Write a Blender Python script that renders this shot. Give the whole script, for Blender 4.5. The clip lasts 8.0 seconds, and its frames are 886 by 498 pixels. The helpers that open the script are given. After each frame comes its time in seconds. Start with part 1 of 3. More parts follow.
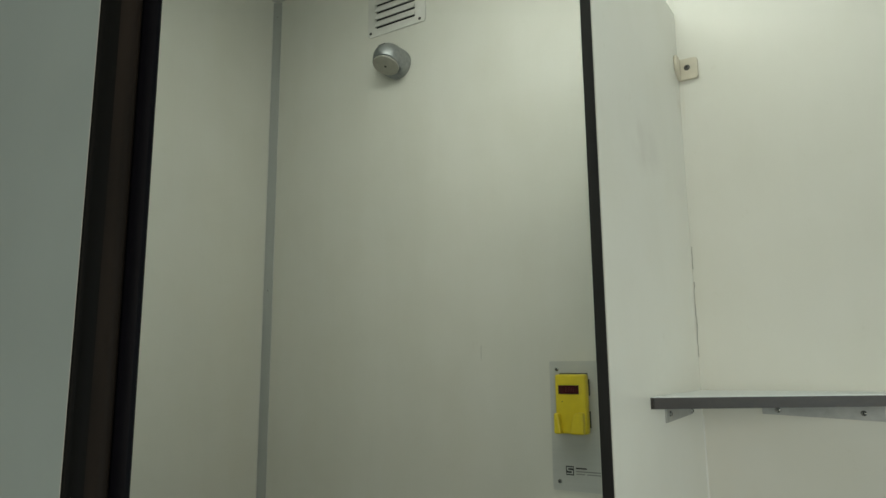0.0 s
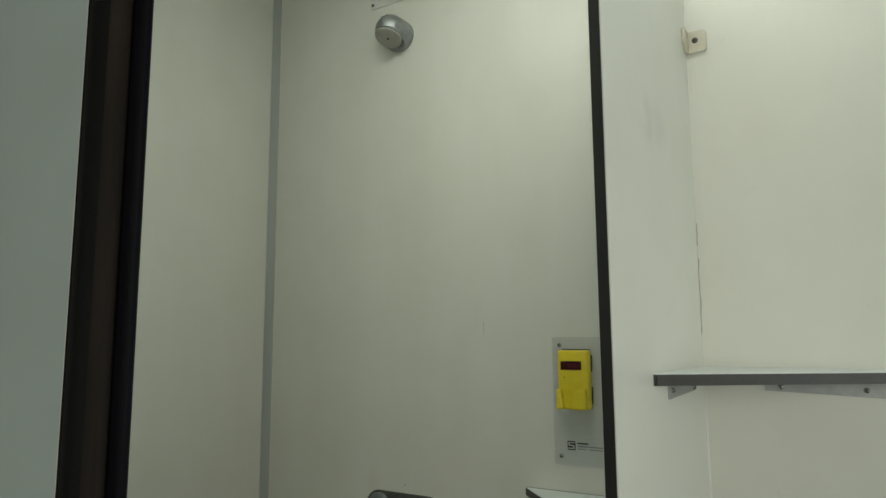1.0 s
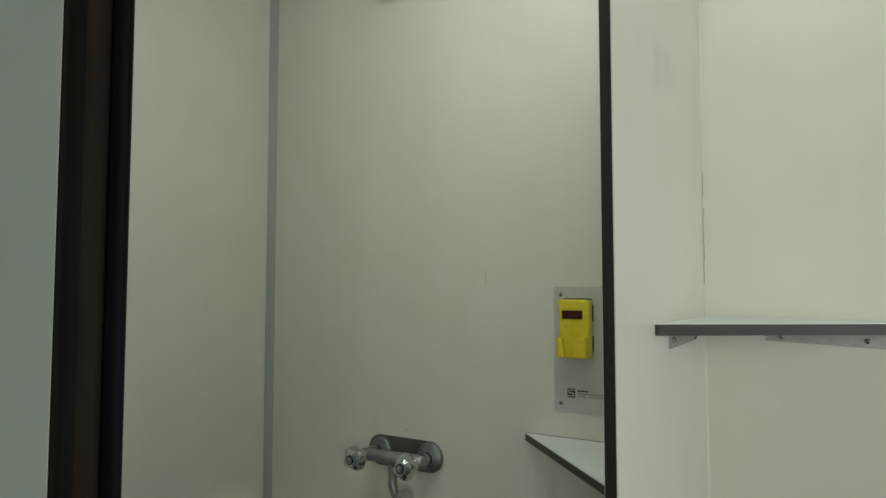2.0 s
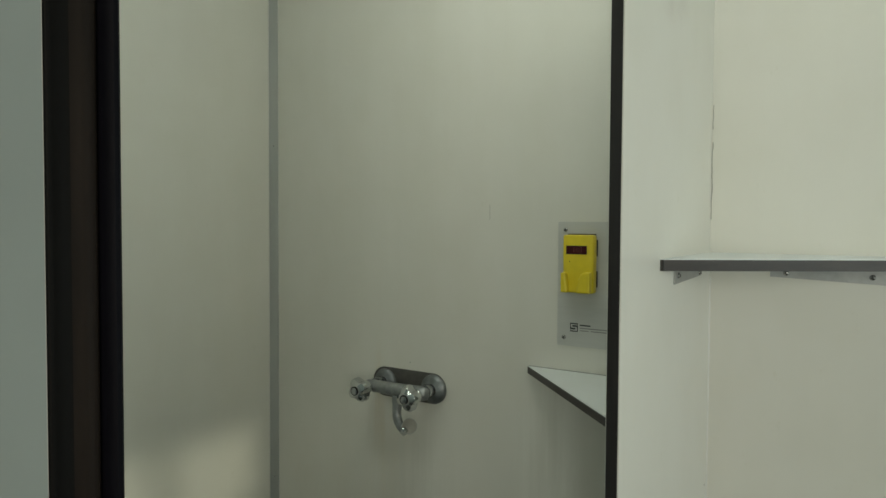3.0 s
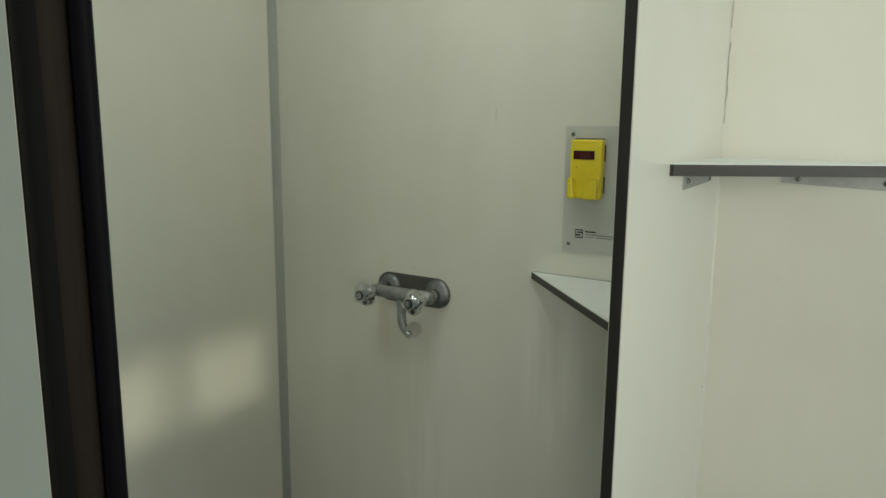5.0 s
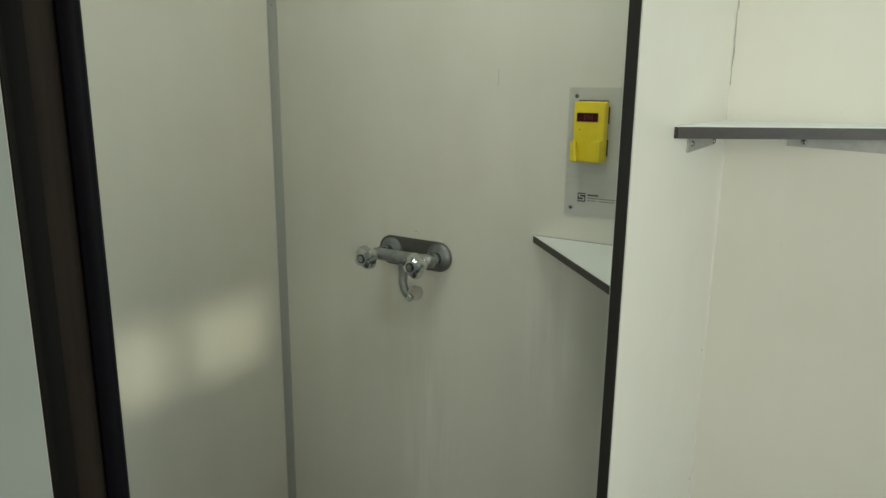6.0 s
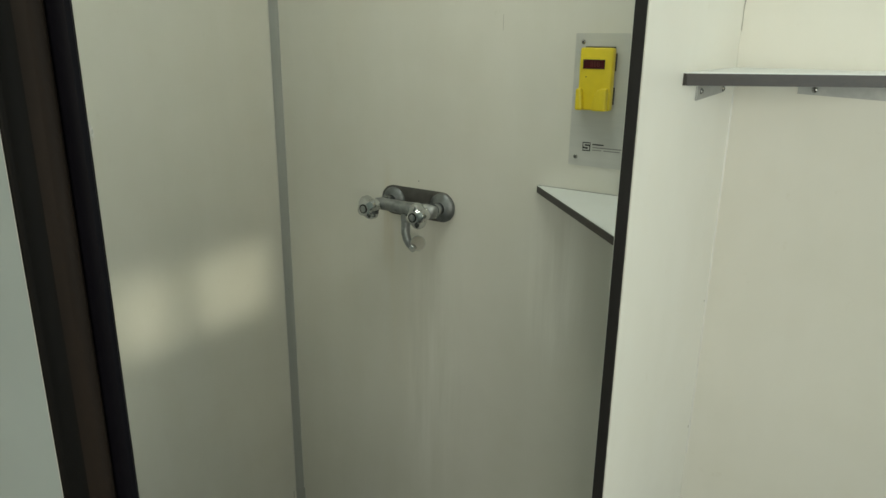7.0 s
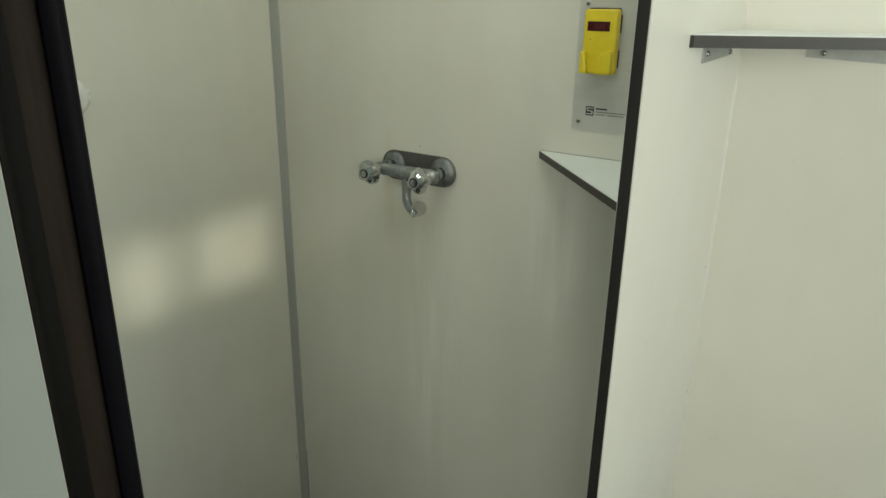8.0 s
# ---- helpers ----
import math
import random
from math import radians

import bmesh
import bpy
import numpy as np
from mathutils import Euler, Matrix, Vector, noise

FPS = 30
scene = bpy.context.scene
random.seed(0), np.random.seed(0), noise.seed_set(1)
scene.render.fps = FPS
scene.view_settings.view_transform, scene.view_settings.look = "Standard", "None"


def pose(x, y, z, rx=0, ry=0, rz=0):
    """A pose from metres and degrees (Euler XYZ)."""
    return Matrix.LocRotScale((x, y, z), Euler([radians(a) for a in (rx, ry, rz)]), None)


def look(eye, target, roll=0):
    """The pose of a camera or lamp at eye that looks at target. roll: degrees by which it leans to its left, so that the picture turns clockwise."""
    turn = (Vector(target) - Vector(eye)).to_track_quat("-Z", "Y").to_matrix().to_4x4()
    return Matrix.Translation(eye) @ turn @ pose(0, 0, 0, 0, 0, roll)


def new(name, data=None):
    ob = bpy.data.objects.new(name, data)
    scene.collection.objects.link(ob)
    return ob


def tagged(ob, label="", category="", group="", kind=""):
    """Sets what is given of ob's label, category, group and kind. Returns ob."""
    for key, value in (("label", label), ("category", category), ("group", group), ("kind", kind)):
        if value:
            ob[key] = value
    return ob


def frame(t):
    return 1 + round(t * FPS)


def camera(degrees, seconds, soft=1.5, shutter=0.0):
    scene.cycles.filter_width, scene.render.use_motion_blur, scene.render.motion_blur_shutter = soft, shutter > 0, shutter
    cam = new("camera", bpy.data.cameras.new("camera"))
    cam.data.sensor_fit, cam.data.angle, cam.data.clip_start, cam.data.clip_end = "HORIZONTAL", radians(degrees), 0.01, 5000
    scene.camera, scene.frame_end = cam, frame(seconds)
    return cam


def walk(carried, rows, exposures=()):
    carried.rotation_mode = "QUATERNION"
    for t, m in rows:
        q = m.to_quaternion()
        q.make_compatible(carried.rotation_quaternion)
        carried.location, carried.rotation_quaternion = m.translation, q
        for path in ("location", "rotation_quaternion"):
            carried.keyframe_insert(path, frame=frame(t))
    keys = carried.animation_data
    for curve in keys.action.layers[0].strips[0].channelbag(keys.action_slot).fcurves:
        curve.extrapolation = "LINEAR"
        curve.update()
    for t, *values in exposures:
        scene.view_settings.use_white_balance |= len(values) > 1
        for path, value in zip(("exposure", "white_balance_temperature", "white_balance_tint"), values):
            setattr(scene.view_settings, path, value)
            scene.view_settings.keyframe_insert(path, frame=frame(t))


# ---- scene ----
cam = camera(65.8, 8.0)
EXPOSURES = [(0, -0.83, 6420, 10), (1.5, -0.76, 6440, 10), (3, -0.70, 6470, 10), (3.5, -0.59, 6490, 10), (4.5, -0.45, 6560, 10), (6.5, -0.25, 6620, 10.2), (8, -0.12, 6640, 10.2)]
PATH = [
    (0, (1.497, -1.407, 1.439), (0.438, 0.255, 1.78), -0.5),
    (0.5, (1.494, -1.403, 1.44), (0.43, 0.26, 1.76), -0.3),
    (1, (1.492, -1.401, 1.442), (0.421, 0.266, 1.71), -0.3),
    (1.5, (1.49, -1.397, 1.444), (0.412, 0.275, 1.649), -0.2),
    (3, (1.48, -1.385, 1.441), (0.386, 0.288, 1.372), 0.3),
    (3.5, (1.479, -1.382, 1.442), (0.382, 0.285, 1.313), 0.2),
    (4, (1.478, -1.381, 1.44), (0.382, 0.284, 1.271), 0.4),
    (4.5, (1.475, -1.377, 1.437), (0.382, 0.278, 1.177), 0.5),
    (6, (1.471, -1.369, 1.433), (0.39, 0.255, 0.993), 0.6),
    (6.5, (1.471, -1.367, 1.432), (0.395, 0.242, 0.931), 0.7),
    (7, (1.467, -1.364, 1.429), (0.401, 0.227, 0.851), 0.7),
    (7.5, (1.464, -1.361, 1.428), (0.41, 0.214, 0.789), 0.8),
    (8, (1.464, -1.36, 1.425), (0.414, 0.205, 0.754), 0.9),
]
walk(cam, [(t, look(eye, target, roll)) for t, eye, target, roll in PATH], EXPOSURES)
SUN_POWER, LAMP_POWER, WINDOW_POWER, SIDE_POWER = 1.15, 4.2, 45.0, 7.6
LAMP_X, LAMP_Y = 1.03, -0.60

# ---- world, sun, lamps ----
world = bpy.data.worlds.new("world")
scene.world = world
world.use_nodes = True
wn = world.node_tree
sky = wn.nodes.new("ShaderNodeTexSky")
sky.sky_type = 'NISHITA'
sky.sun_disc = False
SUN_ELEV, SUN_TURN = radians(12.27), radians(118.4)
sky.sun_elevation, sky.sun_rotation = SUN_ELEV, SUN_TURN
wn.links.new(sky.outputs["Color"], wn.nodes["Background"].inputs["Color"])
wn.nodes["Background"].inputs["Strength"].default_value = 0.1

sun_data = bpy.data.lights.new("sun", 'SUN')
sun_data.energy, sun_data.angle, sun_data.color = SUN_POWER, radians(1.3), (1.0, 0.99, 0.74)
sun = new("sun", sun_data)
sun_way = Vector((math.sin(SUN_TURN) * math.cos(SUN_ELEV), math.cos(SUN_TURN) * math.cos(SUN_ELEV), math.sin(SUN_ELEV)))
sun.matrix_world = look(sun_way * 20, (0, 0, 0))


def area_lamp(name, eye, target, sx, sy, power, color):
    data = bpy.data.lights.new(name, 'AREA')
    data.shape, data.size, data.size_y = 'RECTANGLE', sx, sy
    data.energy, data.color = power, color
    ob = new(name, data)
    ob.matrix_world = look(eye, target)
    return ob


# the tube lamp on the cubicle's ceiling, and the corridor's window
area_lamp("ceiling_lamp_light", (LAMP_X, LAMP_Y, 2.462), (LAMP_X, LAMP_Y, 0), 1.0, 0.10, LAMP_POWER, (0.94, 1.0, 0.87))
area_lamp("corridor_window_light", (2.8, -3.02, 1.60), (2.8, 0, 1.60), 2.0, 0.9, WINDOW_POWER, (1.0, 1.0, 0.86))


area_lamp("side_window_light", (2.60, -0.66, 1.35), (0, -0.66, 1.35), 0.72, 0.95, SIDE_POWER, (0.86, 1.0, 0.97))


# ---- materials ----
class Mat:
    """A node material with a short way to add nodes."""

    def __init__(self, name, color, rough=0.5, metal=0.0):
        self.mat = bpy.data.materials.new(name)
        self.mat.use_nodes = True
        self.t = self.mat.node_tree
        self.b = self.t.nodes["Principled BSDF"]
        self.b.inputs["Base Color"].default_value = (*color, 1)
        self.b.inputs["Roughness"].default_value = rough
        self.b.inputs["Metallic"].default_value = metal
        self.color = color

    def node(self, kind, **values):
        n = self.t.nodes.new(kind)
        for k, v in values.items():
            n.inputs[k].default_value = v
        return n

    def link(self, a, out, b, inp):
        self.t.links.new(a.outputs[out], b.inputs[inp])

    def noise(self, scale, stretch=(1, 1, 1), detail=4, rough=0.55):
        co = self.t.nodes.new("ShaderNodeTexCoord")
        mp = self.node("ShaderNodeMapping", Scale=stretch)
        self.link(co, "Object", mp, "Vector")
        n = self.node("ShaderNodeTexNoise", Scale=scale, Detail=detail, Roughness=rough)
        self.link(mp, "Vector", n, "Vector")
        return n

    def ramp(self, src, out, lo, hi, c0, c1):
        r = self.t.nodes.new("ShaderNodeValToRGB")
        r.color_ramp.elements[0].position, r.color_ramp.elements[1].position = lo, hi
        r.color_ramp.elements[0].color, r.color_ramp.elements[1].color = (*c0, 1), (*c1, 1)
        self.link(src, out, r, "Fac")
        return r

    def multiply(self, colors):
        last = None
        for c in colors:
            if last is None:
                last = c
                continue
            m = self.t.nodes.new("ShaderNodeMixRGB")
            m.blend_type = 'MULTIPLY'
            m.inputs["Fac"].default_value = 1
            self.link(last, "Color", m, "Color1")
            self.link(c, "Color", m, "Color2")
            last = m
        self.link(last, "Color", self.b, "Base Color")

    def bump(self, src, out, strength, distance):
        b = self.node("ShaderNodeBump", Strength=strength, Distance=distance)
        self.link(src, out, b, "Height")
        self.link(b, "Normal", self.b, "Normal")

    def rough(self, src, out, lo, hi):
        r = self.node("ShaderNodeMapRange")
        r.inputs["To Min"].default_value, r.inputs["To Max"].default_value = lo, hi
        self.link(src, out, r, "Value")
        self.link(r, "Result", self.b, "Roughness")


def laminate(name, color, streak=0.03, cloud=0.05):
    """White melamine wall panel: large clouds of grime, faint water streaks, fine orange-peel relief."""
    m = Mat(name, color, 0.32)
    big = m.noise(1.7, (1, 1, 0.8), 4)
    blotch = m.noise(7.0, (1, 1, 0.9), 3, 0.5)
    run = m.noise(5.0, (1, 1, 0.16), 5, 0.6)
    fine = m.noise(420, (1, 1, 1), 2)
    specks = m.noise(34, (1, 1, 0.8), 6, 0.7)
    base = m.ramp(big, "Fac", 0.3, 0.75, tuple(c * (1 - cloud) for c in color), color)
    s = m.ramp(run, "Fac", 0.34, 0.62, (1 - streak, 1 - streak, 1 - streak * 1.35), (1, 1, 1))
    o = m.ramp(blotch, "Fac", 0.32, 0.6, (0.975, 0.972, 0.96), (1, 1, 1))
    d = m.ramp(specks, "Fac", 0.22, 0.36, (0.93, 0.92, 0.89), (1, 1, 1))
    m.multiply([base, s, o, d])
    m.rough(run, "Fac", 0.28, 0.42)
    m.bump(fine, "Fac", 0.05, 0.0006)
    return m


def spot(m, centre, radii, tint):
    """A soft stain of its own shape: tints the base colour within an ellipsoid, ragged by noise and drawn out in vertical runs."""
    link_in = m.b.inputs["Base Color"].links[0].from_socket
    co = m.t.nodes.new("ShaderNodeTexCoord")
    sub = m.t.nodes.new("ShaderNodeVectorMath")
    sub.operation = 'SUBTRACT'
    sub.inputs[1].default_value = centre
    m.link(co, "Object", sub, 0)
    div = m.t.nodes.new("ShaderNodeVectorMath")
    div.operation = 'DIVIDE'
    div.inputs[1].default_value = radii
    m.link(sub, "Vector", div, 0)
    length = m.t.nodes.new("ShaderNodeVectorMath")
    length.operation = 'LENGTH'
    m.link(div, "Vector", length, 0)
    inside = m.node("ShaderNodeMapRange")
    inside.interpolation_type = 'SMOOTHSTEP'
    inside.inputs["From Min"].default_value, inside.inputs["From Max"].default_value = 1.0, 0.25
    m.link(length, "Value", inside, "Value")
    tall = radii[2] > 2 * radii[0]
    rag = m.noise(26 if tall else 7, (1, 1, 0.07) if tall else (1, 1, 1), 4, 0.6)
    edge = m.node("ShaderNodeMapRange")
    edge.inputs["From Min"].default_value, edge.inputs["From Max"].default_value = 0.38, 0.62
    m.link(rag, "Fac", edge, "Value")
    times = m.t.nodes.new("ShaderNodeMath")
    times.operation = 'MULTIPLY'
    m.link(inside, "Result", times, 0)
    m.link(edge, "Result", times, 1)
    mix = m.t.nodes.new("ShaderNodeMixRGB")
    mix.inputs["Color2"].default_value = (*tint, 1)
    m.link(times, "Value", mix, "Fac")
    m.t.links.new(link_in, mix.inputs["Color1"])
    m.link(mix, "Color", m.b, "Base Color")


def plain(name, color, rough=0.5, metal=0.0, scale=60, vary=0.12, stretch=(1, 1, 1), bump=0.06, dist=0.0008, gloss=0.5):
    m = Mat(name, color, rough, metal)
    m.b.inputs["Specular IOR Level"].default_value = gloss
    n = m.noise(scale, stretch, 4)
    n2 = m.noise(scale * 0.12, stretch, 3)
    a = m.ramp(n, "Fac", 0.3, 0.7, tuple(c * (1 - vary) for c in color), color)
    b = m.ramp(n2, "Fac", 0.3, 0.7, (1 - vary, 1 - vary, 1 - vary), (1, 1, 1))
    m.multiply([a, b])
    m.rough(n, "Fac", max(rough - 0.07, 0.02), min(rough + 0.1, 1))
    m.bump(n, "Fac", bump, dist)
    return m.mat


WHITE_PANEL = laminate("white_laminate", (0.742, 0.732, 0.672), 0.035, 0.09).mat
back_m = laminate("white_back_laminate", (0.742, 0.732, 0.672), 0.035, 0.09)
# limescale runs and grime under the mixer and under the shelf's tip
spot(back_m, (0.44, 0, 0.74), (0.13, 0.1, 0.36), (0.70, 0.68, 0.60))
spot(back_m, (0.52, 0, 0.60), (0.13, 0.1, 0.58), (0.765, 0.755, 0.70))
spot(back_m, (0.86, 0, 0.90), (0.10, 0.1, 0.30), (0.765, 0.757, 0.70))
spot(back_m, (0.38, 0, 0.97), (0.03, 0.1, 0.20), (0.66, 0.62, 0.52))
BACK_PANEL = back_m.mat
dress_m = laminate("white_lining_laminate", (0.742, 0.732, 0.672), 0.03, 0.08)
spot(dress_m, (1.20, -0.018, 1.96), (0.03, 0.1, 0.12), (0.64, 0.60, 0.51))
DRESS_PANEL = dress_m.mat
partition_m = laminate("partition_laminate", (0.77, 0.765, 0.715), 0.02, 0.06)
spot(partition_m, (0.018, -0.31, 1.80), (0.05, 0.13, 0.07), (0.66, 0.645, 0.60))
spot(partition_m, (0.018, -0.01, 1.98), (0.05, 0.05, 0.09), (0.62, 0.58, 0.49))
PARTITION_WHITE = partition_m.mat
SHELF_WHITE = laminate("shelf_laminate", (0.78, 0.82, 0.83), 0.02, 0.04).mat
GREY_PAINT = plain("grey_green_wall_paint", (0.385, 0.445, 0.437), 0.5, 0, 30, 0.05)
BLACK_CORE = plain("black_brown_panel_edge", (0.022, 0.018, 0.018), 0.38, 0, 90, 0.35, (1, 1, 0.06))
BROWN_EDGE = plain("brown_shelf_edge", (0.045, 0.038, 0.035), 0.42, 0, 120, 0.3, (1, 1, 8))
# jamb hollow: brown taken down to near-black to stand for the recess's shade
JAMB_SHADE = plain("shaded_jamb_brown", (0.0062, 0.0050, 0.0040), 0.6, 0, 70, 0.45, (1, 1, 0.05), 0.1, 0.0008, 0.12)
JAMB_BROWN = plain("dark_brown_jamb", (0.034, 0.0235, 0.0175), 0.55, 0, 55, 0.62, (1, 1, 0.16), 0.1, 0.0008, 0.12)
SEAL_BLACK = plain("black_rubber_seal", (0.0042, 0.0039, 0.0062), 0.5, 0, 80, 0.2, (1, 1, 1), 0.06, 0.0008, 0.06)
ALU = plain("grey_aluminium_strip", (0.50, 0.51, 0.495), 0.45, 0.35, 40, 0.12, (1, 1, 0.05))
STEEL = plain("brushed_steel_plate", (0.60, 0.60, 0.575), 0.42, 0.3, 160, 0.05, (0.12, 1, 1))
ZINC = plain("zinc_plated_bracket", (0.50, 0.51, 0.51), 0.4, 0.6, 60, 0.2)
CHROME = plain("worn_chrome", (0.43, 0.455, 0.475), 0.17, 1.0, 45, 0.2, (1, 1, 1), 0.03)
KNOB_CHROME = plain("bright_chrome", (0.62, 0.64, 0.65), 0.10, 1.0, 45, 0.12, (1, 1, 1), 0.03)
SCALE_CHROME = plain("limescaled_chrome", (0.42, 0.44, 0.445), 0.44, 0.8, 70, 0.3, (1, 1, 1), 0.1)
ROSE_GREY = plain("dull_grey_chrome", (0.30, 0.32, 0.33), 0.46, 0.75, 70, 0.3, (1, 1, 1), 0.1)
DARK_PLATE = plain("dark_grey_backing_plate", (0.15, 0.145, 0.135), 0.5, 0.3, 60, 0.25)
YELLOW = plain("yellow_plastic", (0.78, 0.62, 0.028), 0.36, 0, 50, 0.08)
BLACK_PLASTIC = plain("black_plastic", (0.012, 0.012, 0.012), 0.4)
RED_WINDOW = plain("dark_red_display", (0.070, 0.006, 0.009), 0.12, 0, 30, 0.2)
RED_DIGIT = plain("red_segments", (0.13, 0.009, 0.012), 0.3)
CREAM = plain("cream_plastic", (0.66, 0.61, 0.50), 0.45, 0, 50, 0.1)
FACE_GREY = plain("aged_grey_plastic", (0.47, 0.455, 0.40), 0.45, 0, 60, 0.15)
WHITE_PLASTIC = plain("white_plastic", (0.80, 0.80, 0.78), 0.25, 0, 40, 0.06)
VENT_WHITE = plain("white_enamel", (0.72, 0.71, 0.67), 0.4, 0, 40, 0.08)
SCREW = plain("steel_screw", (0.50, 0.50, 0.49), 0.25, 1.0, 90, 0.3)
DARK = plain("dark_slot", (0.015, 0.015, 0.014), 0.7)
FAINT = plain("faint_grey_mark", (0.40, 0.39, 0.36), 0.5)
PRINT = plain("black_print", (0.03, 0.03, 0.03), 0.5)
GREY_PRINT = plain("grey_print", (0.30, 0.30, 0.29), 0.5)
CEILING_WHITE = plain("ceiling_board", (0.78, 0.78, 0.74), 0.6, 0, 20, 0.06)
FLOOR_GREY = plain("grey_floor_tile", (0.11, 0.11, 0.10), 0.45, 0, 25, 0.2)
ASPHALT = plain("ground_asphalt", (0.06, 0.06, 0.055), 0.9, 0, 12, 0.3)
GLASS = Mat("window_glass", (1, 1, 1), 0.02)
GLASS.b.inputs["Transmission Weight"].default_value = 1.0
GLASS.b.inputs["IOR"].default_value = 1.1
GLASS = GLASS.mat
tube_m = Mat("lamp_diffuser", (0.9, 0.9, 0.85), 0.5)
tube_m.b.inputs["Emission Color"].default_value = (0.94, 1.0, 0.87, 1)
tube_m.b.inputs["Emission Strength"].default_value = 11.6
DIFFUSER = tube_m.mat


# ---- mesh helpers ----
def mesh_object(name, bm, material, smooth=None):
    me = bpy.data.meshes.new(name)
    bmesh.ops.recalc_face_normals(bm, faces=bm.faces[:])
    bm.to_mesh(me)
    bm.free()
    me.materials.append(material)
    if smooth is not None:
        for p in me.polygons:
            p.use_smooth = True
        me.set_sharp_from_angle(angle=radians(smooth))
    return new(name, me)


def part(name, bm, material, parent, label="", smooth=None):
    ob = mesh_object(name, bm, material, smooth)
    ob.parent = parent
    return tagged(ob, label)


def thing(name, at, label, category, group="", kind=""):
    ob = new(name)
    ob.empty_display_size = 0.05
    ob.location = at
    return tagged(ob, label, category, group, kind)


def structure(name, bm, material, label, category, smooth=None):
    return tagged(mesh_object(name, bm, material, smooth), label, category, "", "structure")


def box(x0, x1, y0, y1, z0, z1, bevel=0.0, segments=2):
    bm = bmesh.new()
    v = [bm.verts.new((x, y, z)) for x in (x0, x1) for y in (y0, y1) for z in (z0, z1)]
    for a, b, c, d in ((0, 1, 3, 2), (4, 6, 7, 5), (0, 4, 5, 1), (2, 3, 7, 6), (0, 2, 6, 4), (1, 5, 7, 3)):
        bm.faces.new((v[a], v[b], v[c], v[d]))
    if bevel:
        bmesh.ops.bevel(bm, geom=bm.edges[:], offset=bevel, segments=segments, profile=0.5, affect='EDGES')
    return bm


def join(*bms):
    """One bmesh of several."""
    out = bmesh.new()
    for b in bms:
        me = bpy.data.meshes.new("tmp")
        b.to_mesh(me)
        b.free()
        out.from_mesh(me)
        bpy.data.meshes.remove(me)
    return out


def prism(points, lo, hi, axis="z", bevel=0.0):
    """A polygon, given in the plane across the axis, made solid from lo to hi."""
    def place(a, b, h):
        return {"z": (a, b, h), "y": (a, h, b), "x": (h, a, b)}[axis]
    bm = bmesh.new()
    low = [bm.verts.new(place(a, b, lo)) for a, b in points]
    top = [bm.verts.new(place(a, b, hi)) for a, b in points]
    bm.faces.new(low[::-1])
    bm.faces.new(top)
    n = len(points)
    for i in range(n):
        bm.faces.new((low[i], low[(i + 1) % n], top[(i + 1) % n], top[i]))
    if bevel:
        bmesh.ops.bevel(bm, geom=bm.edges[:], offset=bevel, segments=2, profile=0.5, affect='EDGES')
    return bm


def lathe(profile, m, n=32):
    """Radius and height pairs turned round the local z axis, then set at the pose m."""
    bm = bmesh.new()
    rings = []
    for r, h in profile:
        if r < 1e-6:
            rings.append([bm.verts.new((0, 0, h))])
        else:
            rings.append([bm.verts.new((r * math.cos(2 * math.pi * i / n), r * math.sin(2 * math.pi * i / n), h)) for i in range(n)])
    for a, b in zip(rings, rings[1:]):
        for i in range(n):
            j = (i + 1) % n
            if len(a) == 1 and len(b) == 1:
                continue
            if len(a) == 1:
                bm.faces.new((a[0], b[i], b[j]))
            elif len(b) == 1:
                bm.faces.new((a[i], a[j], b[0]))
            else:
                bm.faces.new((a[i], a[j], b[j], b[i]))
    bmesh.ops.transform(bm, matrix=m, verts=bm.verts[:])
    return bm


def tube(path, radii, n=16):
    """A round bar along a path of points."""
    bm = bmesh.new()
    pts = [Vector(p) for p in path]
    rings = []
    side = None
    for i, p in enumerate(pts):
        d = (pts[min(i + 1, len(pts) - 1)] - pts[max(i - 1, 0)]).normalized()
        if side is None:
            side = d.orthogonal().normalized()
        side = (side - d * side.dot(d)).normalized()
        up = d.cross(side)
        r = radii[i] if isinstance(radii, (list, tuple)) else radii
        rings.append([bm.verts.new(p + r * (side * math.cos(2 * math.pi * k / n) + up * math.sin(2 * math.pi * k / n))) for k in range(n)])
    for a, b in zip(rings, rings[1:]):
        for k in range(n):
            bm.faces.new((a[k], a[(k + 1) % n], b[(k + 1) % n], b[k]))
    bm.faces.new(rings[0][::-1])
    bm.faces.new(rings[-1])
    return bm


def rounded(x0, x1, z0, z1, r, n=6):
    """The outline of a rectangle with round corners."""
    out = []
    for cx, cz, a in ((x1 - r, z1 - r, 0), (x0 + r, z1 - r, 90), (x0 + r, z0 + r, 180), (x1 - r, z0 + r, 270)):
        for i in range(n + 1):
            b = radians(a + 90 * i / n)
            out.append((cx + r * math.cos(b), cz + r * math.sin(b)))
    return out


TO_FRONT = pose(0, 0, 0, 90)        # local z turned to -y, out of the back wall
TO_RIGHT = pose(0, 0, 0, 0, 90)     # local z turned to +x


